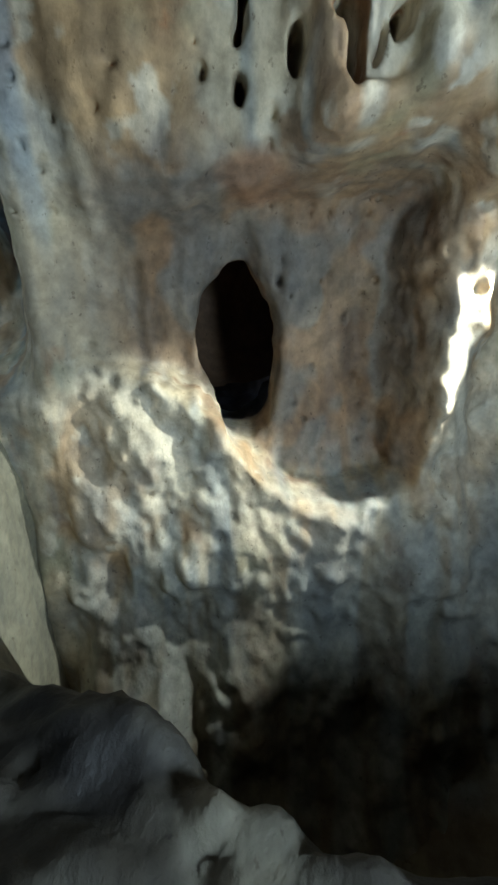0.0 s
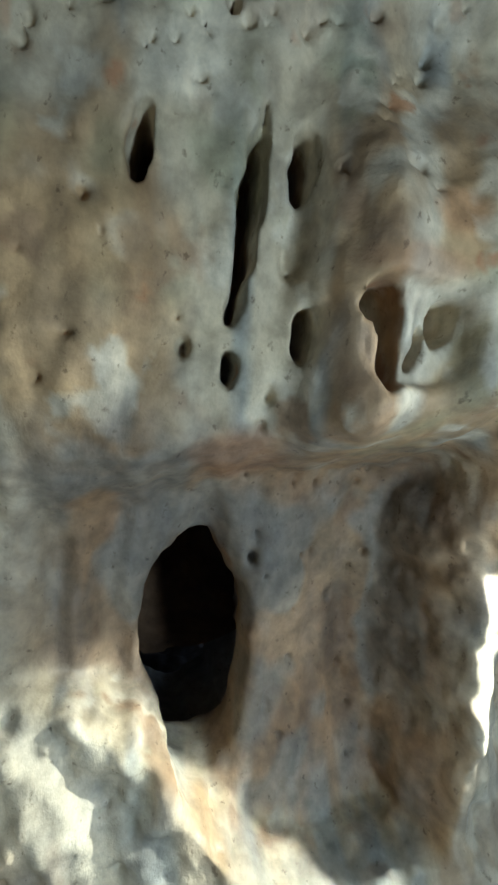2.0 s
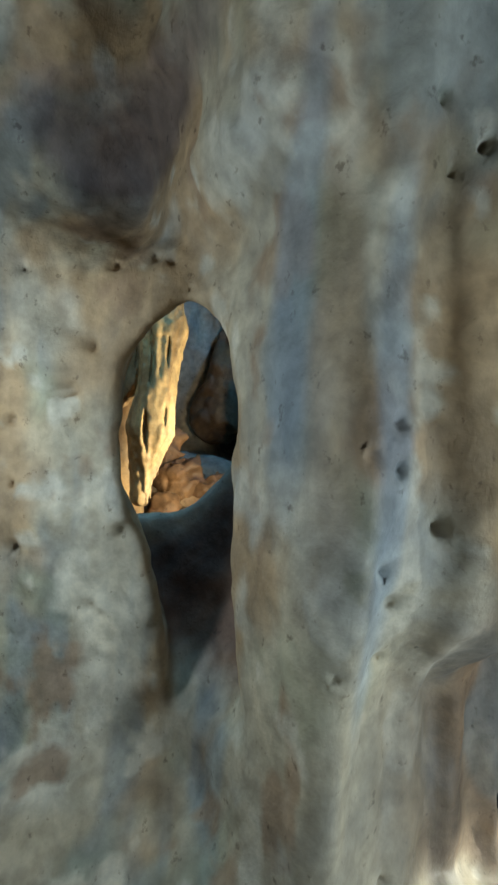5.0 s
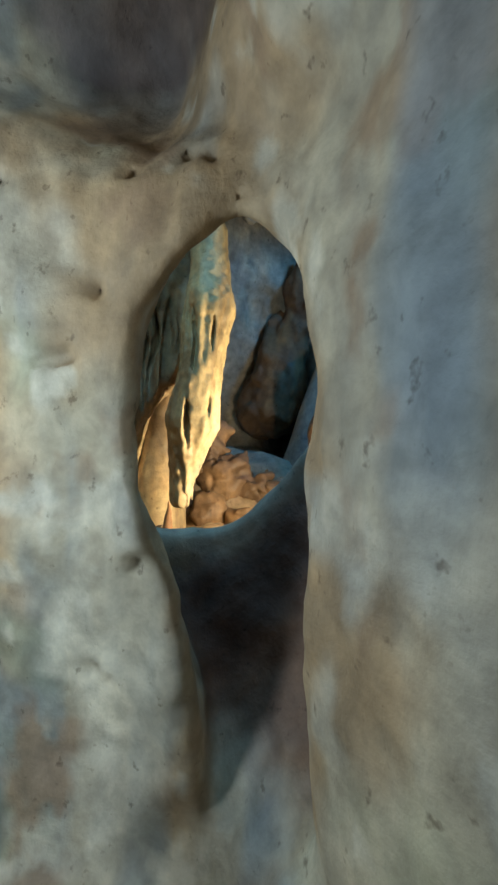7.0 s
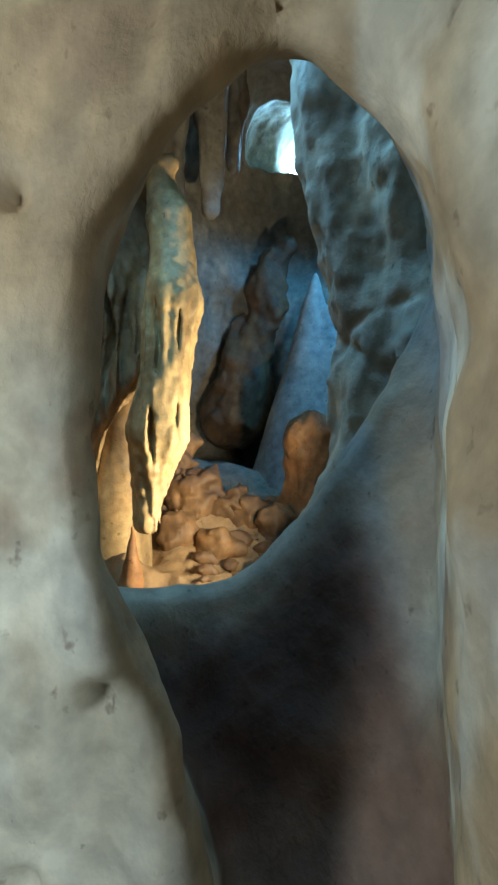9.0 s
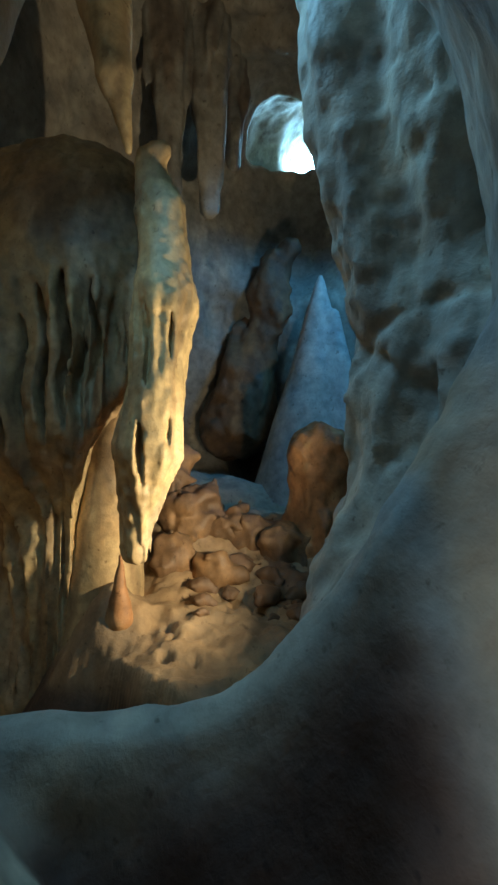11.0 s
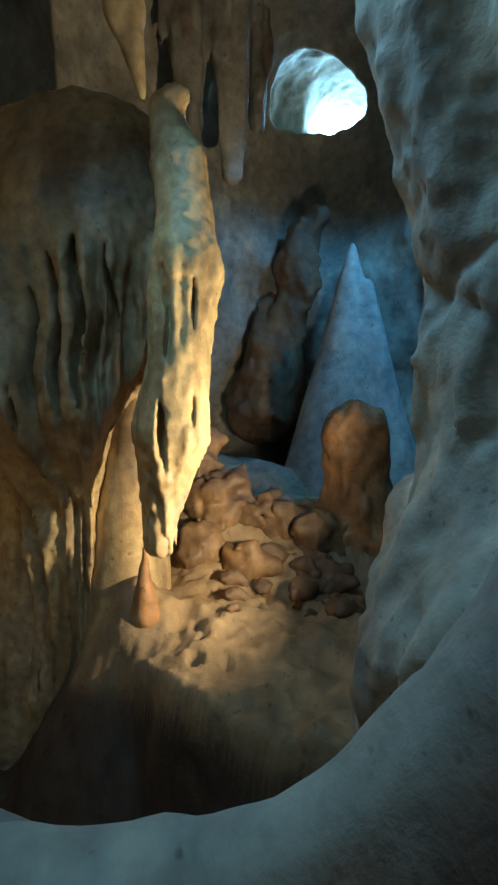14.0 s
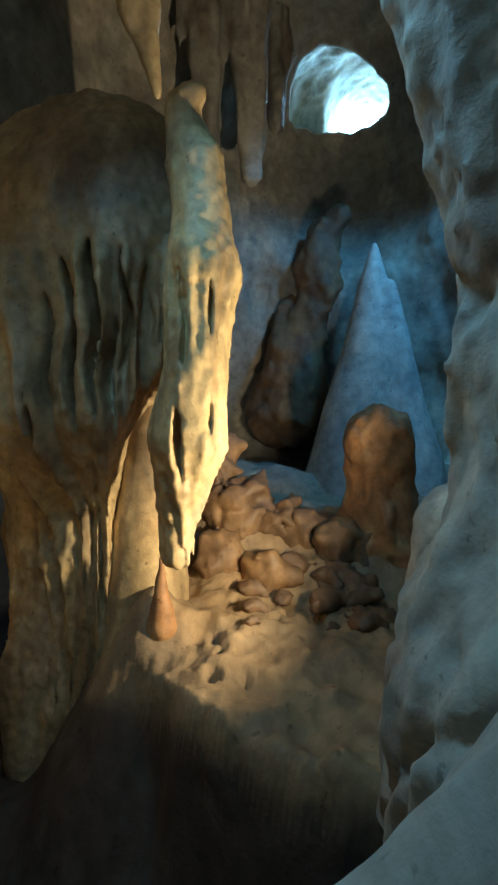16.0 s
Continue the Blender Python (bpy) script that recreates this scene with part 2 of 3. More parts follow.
def rim(x):
    """Height of the broken edge under the hollow."""
    return np.interp(x, (-1.25, -0.95, -0.6, -0.4, -0.18, 0.0, 0.13, 0.27, 0.75, 1.1, 1.28, 1.38, 1.45), (0.6, 0.47, 0.33, 0.2, 0.07, -0.26, -0.42, -0.52, -0.58, -0.55, -0.42, -0.1, 0.5))


def sill(x, y):
    """Height of the rock saddle inside the oval window; its front falls towards the walker."""
    crest = np.interp(x, (-2.6, -2.1, -2.0, -1.9, -1.8, -1.65, -1.5, -1.3), (1.83, 1.84, 1.88, 1.95, 2.07, 2.27, 2.52, 2.9))
    fall = np.interp(y, (3.4, 4.05, 4.3, 4.55, 4.8, 4.93, 5.04, 5.2, 5.6), (1.25, 1.1, 0.95, 0.72, 0.26, 0.03, 0.02, 0.2, 1.0))
    return crest - fall


def wall_face(x, z):
    """How far ahead the outer face of the wall stands."""
    f = 3.27 - 0.06 * (np.maximum(z, 1.6) - 2.4) + 0 * x
    # hollow round the crawl hole, under an overhang
    edge = rim(x) + 0.05 * fbm(x * 5, z * 5, None, 3, 5) + 0.03 * np.abs(value_noise(x * 13, z * 9, None, 6))
    inner = step(0.0, 0.07, z - edge) * step(1.95, 1.5, z - 0.25 * x) * step(1.4, 1.1, x + 0.07 * fbm(x * 4, z * 4, None, 3, 7))
    inner = inner * step(-1.45, -0.35, x)
    f = f + 0.17 * step(1.9, 1.4, z) * step(-1.5, -1.1, x) + inner * (0.46 + 0.14 * step(0.3, 1.0, x))
    f = f - 0.12 * np.exp(-((x - 1.42) / 0.13) ** 2) * step(0.0, 0.3, z) * step(1.9, 1.5, z) + 0.3 * step(1.6, 1.9, x) * step(2.8, 2.3, z) * step(-0.6, 0.2, z)
    f = f + 0.16 * np.exp(-(((x - 0.85) / 0.45) ** 2 + ((z - 0.5) / 0.6) ** 2))
    f = f - 0.45 * step(0.1, 0.5, x) * step(1.8, 1.55, x) * step(1.65, 2.0, z) * step(3.6, 2.6, z)
    f = f - 0.22 * step(1.85, 1.6, x) * step(1.2, 1.5, x + 0.1 * fbm(x * 3, z * 3, None, 2, 8)) * step(1.6, 1.9, z) * step(3.4, 2.4, z)
    # fluted ribs down the left flank of the hollow
    f = f + step(-1.3, -0.9, x) * step(-0.2, -0.45, x) * step(0.3, 0.7, z) * step(2.0, 1.6, z) * 0.035 * np.sin(20 * (x + 0.12 * (z - 1.2) ** 2) + 2 * value_noise(x * 2, z * 2, None, 15))
    # broken rock below the rim, coming forward as it goes down
    f = f - 0.34 * step(0.25, -1.2, z) * step(-1.6, -1.2, x) - 0.45 * step(-1.3, -2.6, z) - 0.5 * step(-2.4, -3.4, z)
    # return towards the oval window
    turn_at = x + 0.35 * step(3.1, 3.5, z)
    f = f + 0.85 * step(-1.42, -1.99, turn_at) + 0.14 * step(-1.9, -2.5, x)
    # bay over the window
    dent = np.sqrt(((x + 2.4) / 0.58) ** 2 + ((z - 3.6) / np.where(z > 3.6, 0.4, 0.6)) ** 2) + 0.05 * fbm(x * 3, z * 3, None, 2, 9)
    f = f + 0.30 * step(1.15, 0.3, dent) * step(2.9, 3.7, z) + 0.2 * step(1.03, 0.8, dent) * step(3.1, 3.8, z)
    # shelf at the foot of the window
    w = step(0.8, 0.3, z) * step(-1.25, -1.6, x)
    f = f * (1 - w) + (3.25 + 0.25 * step(-1.5, -2.3, x) - 0.15 * step(-0.5, -1.5, z)) * w
    # flutes and relief
    f = f + 0.035 * fbm(x * 4.2, z * 0.9, None, 3, 11) + 0.07 * fbm(x * 1.1, z * 0.9, None, 3, 3) + 0.016 * fbm(x * 7, z * 6, None, 3, 21)
    low = step(0.08, -0.1, z - edge) * step(-1.7, -1.3, x) + step(1.28, 1.4, x) * step(2.3, 1.9, z)
    f = f + np.clip(low, 0, 1) * (0.12 * fbm(x * 2.2 + 0.5 * z, z * 1.8, None, 4, 33) - 0.05 * (1 - np.abs(value_noise(x * 3.2 + 1.2 * z, z * 1.3, None, 37))) ** 2 + 0.022 * fbm(x * 12 + 3 * z, z * 7, None, 3, 39))
    f = f - 0.05 * np.exp(-((x + 1.52 - 0.06 * z) / 0.09) ** 2) * step(1.4, 2.0, z) + 0.05 * step(1.1, 0.55, np.hypot((x + 1.24 + 0.03 * np.sin(3 * z)) / 0.17, np.maximum(z - 2.95, 0) / 0.2)) * step(0.5, 1.4, z)
    uneven = 0.22 * fbm(x * 14, z * 9, None, 2, 25)
    for cx, cz, rx, rz, deep, lean in PITS:
        f = f + 2.3 * deep * step(1.15, 0.75, uneven + np.sqrt(((x - cx - lean * (z - cz)) / (0.86 * rx)) ** 2 + ((z - cz) / rz) ** 2))
    for cx, cz in SPECKS:
        f = f + 0.06 * step(1.25, 0.5, np.hypot((x - cx) / 0.03, (z - cz) / 0.036))
    for cx, cz, rx, rz, deep in SOLUTION_PITS:
        near = (np.abs(x[:, 0, 0] - cx) < 0.12) if x.ndim == 3 else slice(None)
        xs, zs = x[near], z[near]
        f[near] += deep * step(1.25, 0.5, np.hypot((xs - cx) / rx, (zs - cz) / rz) + 0.25 * fbm(xs * 20, zs * 20, None, 2, 27))
    # shallow niche with two dark slots
    n = step(1.15, 0.85, np.sqrt(np.abs((x - 0.63) / 0.22) ** 3 + np.abs((z - 2.36) / 0.2) ** 3))
    f = f + 0.07 * n
    return f


STEP_A, LOW_A = 0.025, (-3.9, 2.1, -3.4)
X, Y, Z = lattice(LOW_A, (3.3, 5.7, 5.6), STEP_A)
face = wall_face(X + 0 * Z, Z + 0 * X)
back = 5.45 + 0.5 * step(-1.2, -0.8, X) + 0.1 * np.sin(3 * X) + 0 * Z
field = soft_min(Y - face, back - Y, 0.16)
# oval window and the groove under it, flaring inwards, closed by the saddle
tall = 1 + 1.2 * np.maximum(Y - 4.15, 0)
zz = np.where(Z > 2.3, 2.3 + (Z - 2.3) / tall, Z)
west = np.interp(zz, (0.7, 1.0, 1.25, 1.5, 1.75, 1.9, 2.1, 2.3, 2.55, 2.72, 2.83, 2.93, 3.0), (-1.95, -2.0, -2.04, -2.09, -2.15, -2.22, -2.31, -2.34, -2.31, -2.24, -2.16, -2.05, -1.85))
west = west - 0.75 * np.maximum(Y - 4.35, 0) * step(1.2, 1.9, Z) - 0.12 * np.maximum(4.2 - Y, 0)
east = np.interp(zz, (0.7, 1.2, 1.7, 1.92, 2.13, 2.26, 2.47, 2.62, 2.74, 2.85, 2.93, 3.0), (-1.66, -1.69, -1.75, -1.765, -1.77, -1.765, -1.76, -1.785, -1.83, -1.91, -2.0, -2.2))
east = east + 0.45 * np.maximum(Y - 3.98, 0) + 0.1 * np.maximum(3.9 - Y, 0)
wob = 0.012 * fbm(X * 5 + 0 * Z, Z * 5 + 0 * X, None, 2, 61)
jamb = soft_max(west - X, X - east, 0.04) + wob
field = soft_min(field, soft_max(jamb, sill(X, Y) - Z + 0.5 * wob, 0.12), 0.07)
# crawl hole, bending away to the side, its roof sinking inwards
wide = 1 + 1.3 * step(4.3, 4.8, Y)
bend = np.interp(Y, (3.5, 4.2, 6.0), (0.04, -0.12, -0.45)) - 0.04 * (Z - 0.8)
top = np.interp(Y, (3.5, 3.75, 4.0, 4.2), (1.78, 1.72, 1.52, 1.25))
mid, half = (top - 0.2) / 2, (top + 0.2) / 2
stretch = np.sqrt(((X - bend) / ((0.34 - 0.12 * step(0.8, 1.7, Z)) * wide)) ** 2 + ((Z - mid) / (half * np.sqrt(wide))) ** 2)
hole = (stretch - 1 + 0.09 * fbm(X * 3.5 + 0 * Z, Z * 3.5 + 0 * X, None, 3, 63)) * 0.22 + 0 * Y
field = soft_min(field, hole, 0.07).astype(np.float32)


def wall_tint(x, y, z):
    j = 0.35 * fbm(x * 2.2, y * 2.2, z * 1.6, 4, 41)
    streak = fbm(x * 5, y * 1.2, z * 0.8, 3, 43)
    c = np.tile(np.array(CREAM), (len(x), 1))
    c = blend(c, SLATE, 0.85 * step(0.05, 0.5, streak + 0.5 * j))
    c = blend(c, OCHRE, 0.8 * step(0.05, 0.6, fbm(x * 1.7, y * 1.7, z * 1.1, 4, 47) + 0.1))
    c = blend(c, MOSS, 0.5 * step(0.2, 0.9, fbm(x * 2.6, y * 2.6, z * 2.0, 3, 53)))
    c = blend(c, CHALK, 0.8 * step(0.3, 0.8, fbm(x * 3.1, y * 3.1, z * 2.4, 3, 59)))
    c = blend(c, CHALK, 0.75 * step(0.35, 0.7, fbm(x * 5.5, y * 5.5, z * 4.5, 3, 57)))
    c = blend(c, (0.30, 0.20, 0.12), 0.8 * step(0.35, 0.75, fbm(x * 4.3, y * 4.3, z * 3.0, 4, 58)))
    c = blend(c, RUST, 0.8 * step(0.62, 0.9, fbm(x * 7.0, y * 7.0, z * 6.0, 3, 56)) * step(1.5, 2.3, z) * step(-1.2, -0.8, x))
    # brown rock of the hollow, deepened by painted shade under the overhang
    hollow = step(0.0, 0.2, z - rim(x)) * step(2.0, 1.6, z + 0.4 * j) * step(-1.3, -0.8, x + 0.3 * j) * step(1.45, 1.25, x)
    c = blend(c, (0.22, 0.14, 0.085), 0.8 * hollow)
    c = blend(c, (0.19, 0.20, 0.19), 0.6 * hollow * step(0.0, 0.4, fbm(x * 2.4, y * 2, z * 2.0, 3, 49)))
    c = blend(c, CHALK, 0.55 * step(0.05, -0.1, z - rim(x)) * step(-1.1, 0.0, z) * step(-1.5, -1.1, x))
    # shade of the low wall put into the colour, darker downwards
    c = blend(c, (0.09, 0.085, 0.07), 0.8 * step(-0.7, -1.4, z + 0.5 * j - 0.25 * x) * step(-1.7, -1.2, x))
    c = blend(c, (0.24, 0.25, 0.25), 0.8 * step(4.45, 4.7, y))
    c = blend(c, RUST, 0.5 * patch(x, z, 0.05, 1.75, 0.22, 0.15, j) + 0.45 * patch(x, z, 0.75, 2.85, 0.12, 0.1, j) + 0.45 * patch(x, z, 0.6, 2.62, 0.2, 0.06, j))
    c = blend(c, OCHRE, 0.55 * patch(x, z, -0.55, 2.75, 0.3, 0.25, j) + 0.45 * patch(x, z, -1.5, 2.6, 0.08, 0.8, 0.5 * j) + 0.4 * patch(x, z, 1.35, 1.2, 0.2, 0.3, j))
    c = blend(c, CHALK, 0.9 * patch(x, z, -0.3, 3.38, 0.24, 0.2, j) + 0.5 * patch(x, z, 0.3, 4.0, 0.9, 0.5, j) + 0.6 * patch(x, z, -2.3, 1.3, 0.16, 0.6, 0.5 * j))
    c = blend(c, (0.25, 0.31, 0.36), 0.6 * patch(x, z, -1.33, 2.2, 0.07, 0.95, 0.4 * j) + 0.5 * patch(x, z, -1.62, 2.9, 0.06, 0.9, 0.4 * j))
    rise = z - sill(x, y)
    # brown saddle front, with the shade below its crest painted in
    brown_shade = step(0.2, 0.08, rise + 0.1 * j) * step(4.0, 4.15, y) * step(-2.5, -2.3, x) * step(4.93, 4.8, y) * step(0.95, 1.3, z) * step(-1.5, -1.7, x - 0.3 * (1.9 - z))
    c = blend(c, (0.17, 0.09, 0.058), 0.95 * brown_shade)
    c = blend(c, (0.06, 0.036, 0.032), 0.85 * brown_shade * step(4.45, 4.7, y + 0.3 * j))
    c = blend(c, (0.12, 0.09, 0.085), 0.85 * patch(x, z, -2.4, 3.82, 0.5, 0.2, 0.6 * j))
    c = blend(c, SLATE, 0.6 * step(0.1, -0.4, z + 0.4 * j) * step(0, 0.8, streak + 0.4))
    return c


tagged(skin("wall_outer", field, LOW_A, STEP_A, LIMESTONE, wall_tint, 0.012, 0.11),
       "stained limestone cave wall with painted shade, holes and an oval window", "cave wall", kind="structure")

# dark end of the crawl hole
LOW_P = (-1.4, 5.15, -0.6)
X, Y, Z = lattice(LOW_P, (2.6, 7.2, 2.2), 0.06)
end = rod(X, Y, Z, (-0.3, 5.1, 0.8), (0.6, 6.2, 0.6), 0.95, 0.6)
tagged(skin("wall_crawl_hole", end.astype(np.float32), LOW_P, 0.06, LIMESTONE, lambda x, y, z: np.tile(np.array(BROWN), (len(x), 1)), 0.02, 0.2),
       "dark rock at the end of the crawl hole", "cave wall", kind="structure")

# ---- the first cave round the walker ----
LOW_S = (-6.0, -6.8, -4.1)
X, Y, Z = lattice(LOW_S, (4.6, 4.4, 7.0), 0.14)
hollow = ball(X, Y, Z, (-0.8, 0.5, 1.2), (4.8, 6.6, 5.0)) + 0.2 * fbm(X * 0.8, Y * 0.8, Z * 0.8, 3, 71)
mouth = rod(X, Y, Z, (-1.6, -4.4, 3.4), (-1.7, -6.9, 4.2), 1.25, 1.4)
field = soft_min(hollow, mouth, 0.2).astype(np.float32)


def plain_tint(x, y, z):
    c = np.tile(np.array(CREAM), (len(x), 1))
    c = blend(c, SLATE, 0.7 * step(-0.2, 0.6, fbm(x * 1.3, y * 1.3, z * 0.7, 3, 73)))
    # 0.4 darkens this unseen shell so that it bounces less light
    return 0.4 * blend(c, OCHRE, 0.6 * step(0.0, 0.8, fbm(x, y, z, 3, 77)))


tagged(skin("wall_entrance_cave", field, LOW_S, 0.14, LIMESTONE, plain_tint, 0.03, 0.3),
       "unseen closing walls and roof of the entrance cave, darkened to cut bounce light", "cave wall", kind="structure")


def sheet(name, lo, hi, s, height, material, tint=None, rough=0.0, rough_size=0.08):
    xs, ys = np.arange(lo[0], hi[0] + s, s), np.arange(lo[1], hi[1] + s, s)
    gx, gy = np.meshgrid(xs, ys, indexing="ij")
    verts = np.stack([gx, gy, height(gx, gy)], -1).reshape(-1, 3)
    i = np.arange(len(xs) * len(ys)).reshape(len(xs), len(ys))
    quads = np.stack([i[:-1, :-1], i[1:, :-1], i[1:, 1:], i[:-1, 1:]], -1).reshape(-1, 4)
    return surface(name, verts, quads, material, tint, rough, rough_size)


def ground(x, y):
    verge = np.interp(x, (-1.9, -1.5, -0.85, -0.6, -0.3, -0.1, 0.3, 1.5), (2.6, 1.75, 1.2, 1.08, 1.02, 0.8, 0.6, 0.5)) + 0.05 * fbm(x * 2.5, y * 2.5, None, 3, 82)
    drop = -3.4 * step(0.0, 1.1, y - verge) * step(-1.9, -1.5, x)
    z = drop + 0.05 + 0.78 * step(-1.4, -1.75, x) * step(1.5, 2.2, y) * step(3.35, 2.75, y)
    return z + 0.03 + 0.09 * fbm(x * 2, y * 2, None, 4, 81) + step(0.2, 0.8, y) * (0.06 * fbm(x * 3.1, y * 3.1, None, 4, 85) + 0.035 * fbm(x * 9, y * 9, None, 3, 83))


def ground_tint(x, y, z):
    c = np.tile(np.array((0.05, 0.045, 0.036)), (len(x), 1))
    c = blend(c, (0.16, 0.15, 0.12), 0.9 * step(0.1, 0.6, fbm(x * 2.7, y * 2.7, z * 2, 4, 87)))
    c = blend(c, (0.012, 0.01, 0.01), 0.8 * step(0.2, 0.6, fbm(x * 4.5, y * 4.5, z * 3, 3, 89)))
    return blend(c, (0.26, 0.25, 0.19), 0.9 * step(-0.8, -1.05, x + 0.2 * fbm(x * 3, y * 3, z * 3, 3, 91)) * step(0.3, 0.9, y))


tagged(sheet("floor_entrance_cave", (-4.8, -6.4), (3.8, 4.55), 0.04, ground, DUST, ground_tint, 0.012),
       "uneven trodden earth and rock cave floor", "cave floor", kind="structure")

# ---- the inner chamber ----
STEP_C, LOW_C = 0.075, (-6.6, 4.5, -1.0)
X, Y, Z = lattice(LOW_C, (3.8, 18.2, 12.2), STEP_C)
lump = 0.35 * fbm(X * 0.55, Y * 0.55, Z * 0.4, 3, 101) + 0.1 * fbm(X * 1.8, Y * 1.8, Z * 1.0, 2, 107)
void = ball(X, Y, Z, (-1.5, 9.4, 3.2), (4.2, 5.2, 7.2)) + lump
void = soft_min(void, ball(X, Y, Z, (-0.7, 12.8, 7.3), (1.9, 1.9, 2.1)) + 0.5 * lump, 0.4)
void = soft_max(void, X + 1.2 - 1.6 * np.maximum(Y - 6.3, 0) + 0 * Z, 0.3)
void = soft_min(void, ball(X, Y, Z, (-2.1, 5.6, 2.6), (1.6, 1.6, 2.6)) + 0.3 * lump, 0.4)


def chamber_floor(x, y):
    verge = np.interp(x, (-4.5, -3.75, -3.34, -2.71, -2.27, -1.86, -1.5, -1.0), (11.5, 9.6, 8.67, 7.92, 7.52, 7.25, 7.07, 6.9)) + 0.08 * fbm(x * 2.5, y * 2.5, None, 3, 116)
    bed = 0.56 + 0.18 * np.clip(y - verge, 0, 1.2) - 1.3 * step(0.03, -0.3, y - verge) + 0.75 * step(9.1, 10.4, y) + 0.5 * step(11.5, 13.0, y) + 0.1 * fbm(x * 1.2, y * 1.2, None, 3, 111)
    apron = 1.5 - 1.9 * np.sqrt((x + 2.95) ** 2 + (y - 8.75) ** 2 + 0.05) + 0.05 * fbm(x * 2.1, y * 2.1, None, 3, 115)
    return soft_max(bed, apron, 0.25) + 0.04 * fbm(x * 5, y * 5, None, 4, 113)


bed = chamber_floor(X[:, :, 0] + 0 * Y[:, :, 0], Y[:, :, 0] + 0 * X[:, :, 0])[:, :, None] - 0.1
field = soft_max(void, bed - Z, 0.25)
alcove = soft_min(ball(X, Y, Z, (-0.5, 15.0, 9.05), (1.35, 1.7, 1.2)), rod(X, Y, Z, (0.15, 15.2, 9.7), (0.9, 18.4, 10.2), 0.85, 0.75), 0.2) + 0.25 * lump
shaft = soft_max(alcove, 8.5 + 0.22 * np.maximum(X + 0.2, 0) ** 2 - Z + 0 * Y, 0.08)
# unseen pocket added in the roof for the bank's blue lamp
shaft = np.minimum(shaft, rod(X, Y, Z, (0.8, 9.8, 7.2), (1.4, 9.6, 9.6), 0.7, 0.8))
shaft = np.minimum(shaft, rod(X, Y, Z, (-2.6, 6.0, 3.5), (-3.4, 5.8, 8.0), 0.9, 0.8))
field = soft_min(field, shaft, 0.12)
nook = ball(X, Y, Z, (-1.2, 14.2, 2.35), (0.55, 1.8, 0.8)) + 0.2 * lump
field = soft_min(field, nook, 0.1).astype(np.float32)


def chamber_tint(x, y, z):
    c = np.tile(np.array((0.34, 0.31, 0.26)), (len(x), 1))
    c = blend(c, SLATE, 0.7 * step(-0.1, 0.6, fbm(x * 1.1, y * 1.1, z * 0.5, 3, 121)))
    c = blend(c, BROWN, 0.2 * step(0.05, 0.7, fbm(x * 0.8, y * 0.8, z * 0.5, 4, 123)))
    c = blend(c, CHALK, 0.5 * step(0.3, 0.8, fbm(x * 2.1, y * 2.1, z * 1.2, 3, 127)))
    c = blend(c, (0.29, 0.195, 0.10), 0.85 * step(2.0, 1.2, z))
    # the unlit basin's shade is painted in as near-black below the floor edge
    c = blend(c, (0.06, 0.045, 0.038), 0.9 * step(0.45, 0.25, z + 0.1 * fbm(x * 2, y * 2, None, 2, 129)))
    return c


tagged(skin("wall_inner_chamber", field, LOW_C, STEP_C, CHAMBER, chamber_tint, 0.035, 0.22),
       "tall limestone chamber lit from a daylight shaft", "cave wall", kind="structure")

FLOOR_PITS = [(-2.42, 8.46, 0.06), (-2.36, 8.3, 0.04), (-2.4, 8.0, 0.06), (-2.15, 7.95, 0.04), (-1.9, 8.8, 0.06), (-1.68, 9.05, 0.16), (-1.5, 8.9, 0.13)]


def lit_floor(x, y):
    z = chamber_floor(x, y) + 0.012 * fbm(x * 16, y * 16, None, 3, 117)
    for cx, cy, r in FLOOR_PITS:
        z = z - 1.6 * r * step(1.2, 0.6, np.hypot(x - cx, (y - cy) * 0.8) / r + 0.3 * fbm(x * 12, y * 12, None, 2, 119))
    return z


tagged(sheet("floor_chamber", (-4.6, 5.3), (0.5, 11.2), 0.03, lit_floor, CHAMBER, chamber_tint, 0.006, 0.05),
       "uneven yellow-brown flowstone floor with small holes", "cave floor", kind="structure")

# the sky at the end of the daylight shaft
bm = bmesh.new()
bmesh.ops.create_circle(bm, cap_ends=True, segments=32, radius=1.7)
me = bpy.data.meshes.new("backdrop_sky")
bm.to_mesh(me)
bm.free()
me.materials.append(GLOW)
sky_disc = tagged(new("backdrop_sky", me), "bright open sky at the end of the shaft", "sky", kind="structure")
sky_disc.matrix_world = look((0.65, 17.7, 10.4), (-1.0, 11.0, 6.8)) @ pose(0, 0, 0, 180, 0, 0)

# near side wall of the chamber
STEP_B, LOW_B = 0.025, (-2.5, 4.8, 0.4)
X, Y, Z = lattice(LOW_B, (0.2, 7.9, 4.8), STEP_B)
brow = np.interp(Z, (0.4, 1.45, 1.67, 1.93, 2.14, 2.4, 2.9, 3.2, 3.5, 3.85, 4.2, 4.8), (-1.64, -1.64, -1.62, -1.54, -1.44, -1.38, -1.37, -1.40, -1.48, -1.58, -1.64, -1.66))
rib = 0.18 * step(5.9, 5.3, Y) * step(1.7, 2.3, Z) + 0.28 * step(6.0, 5.3, Y) * step(2.8, 3.4, Z) + 1.6 * step(6.1, 7.1, Y) + 0.12 * step(5.2, 4.7, Y)
side = brow + rib + 0.05 * fbm(Y * 1.6 + 0 * Z, Z * 1.1 + 0 * Y, None, 3, 131) + 0.035 * fbm(Y * 5.5 + 0.8 * Z, Z * 1.2 - 0.3 * Y, None, 3, 137)
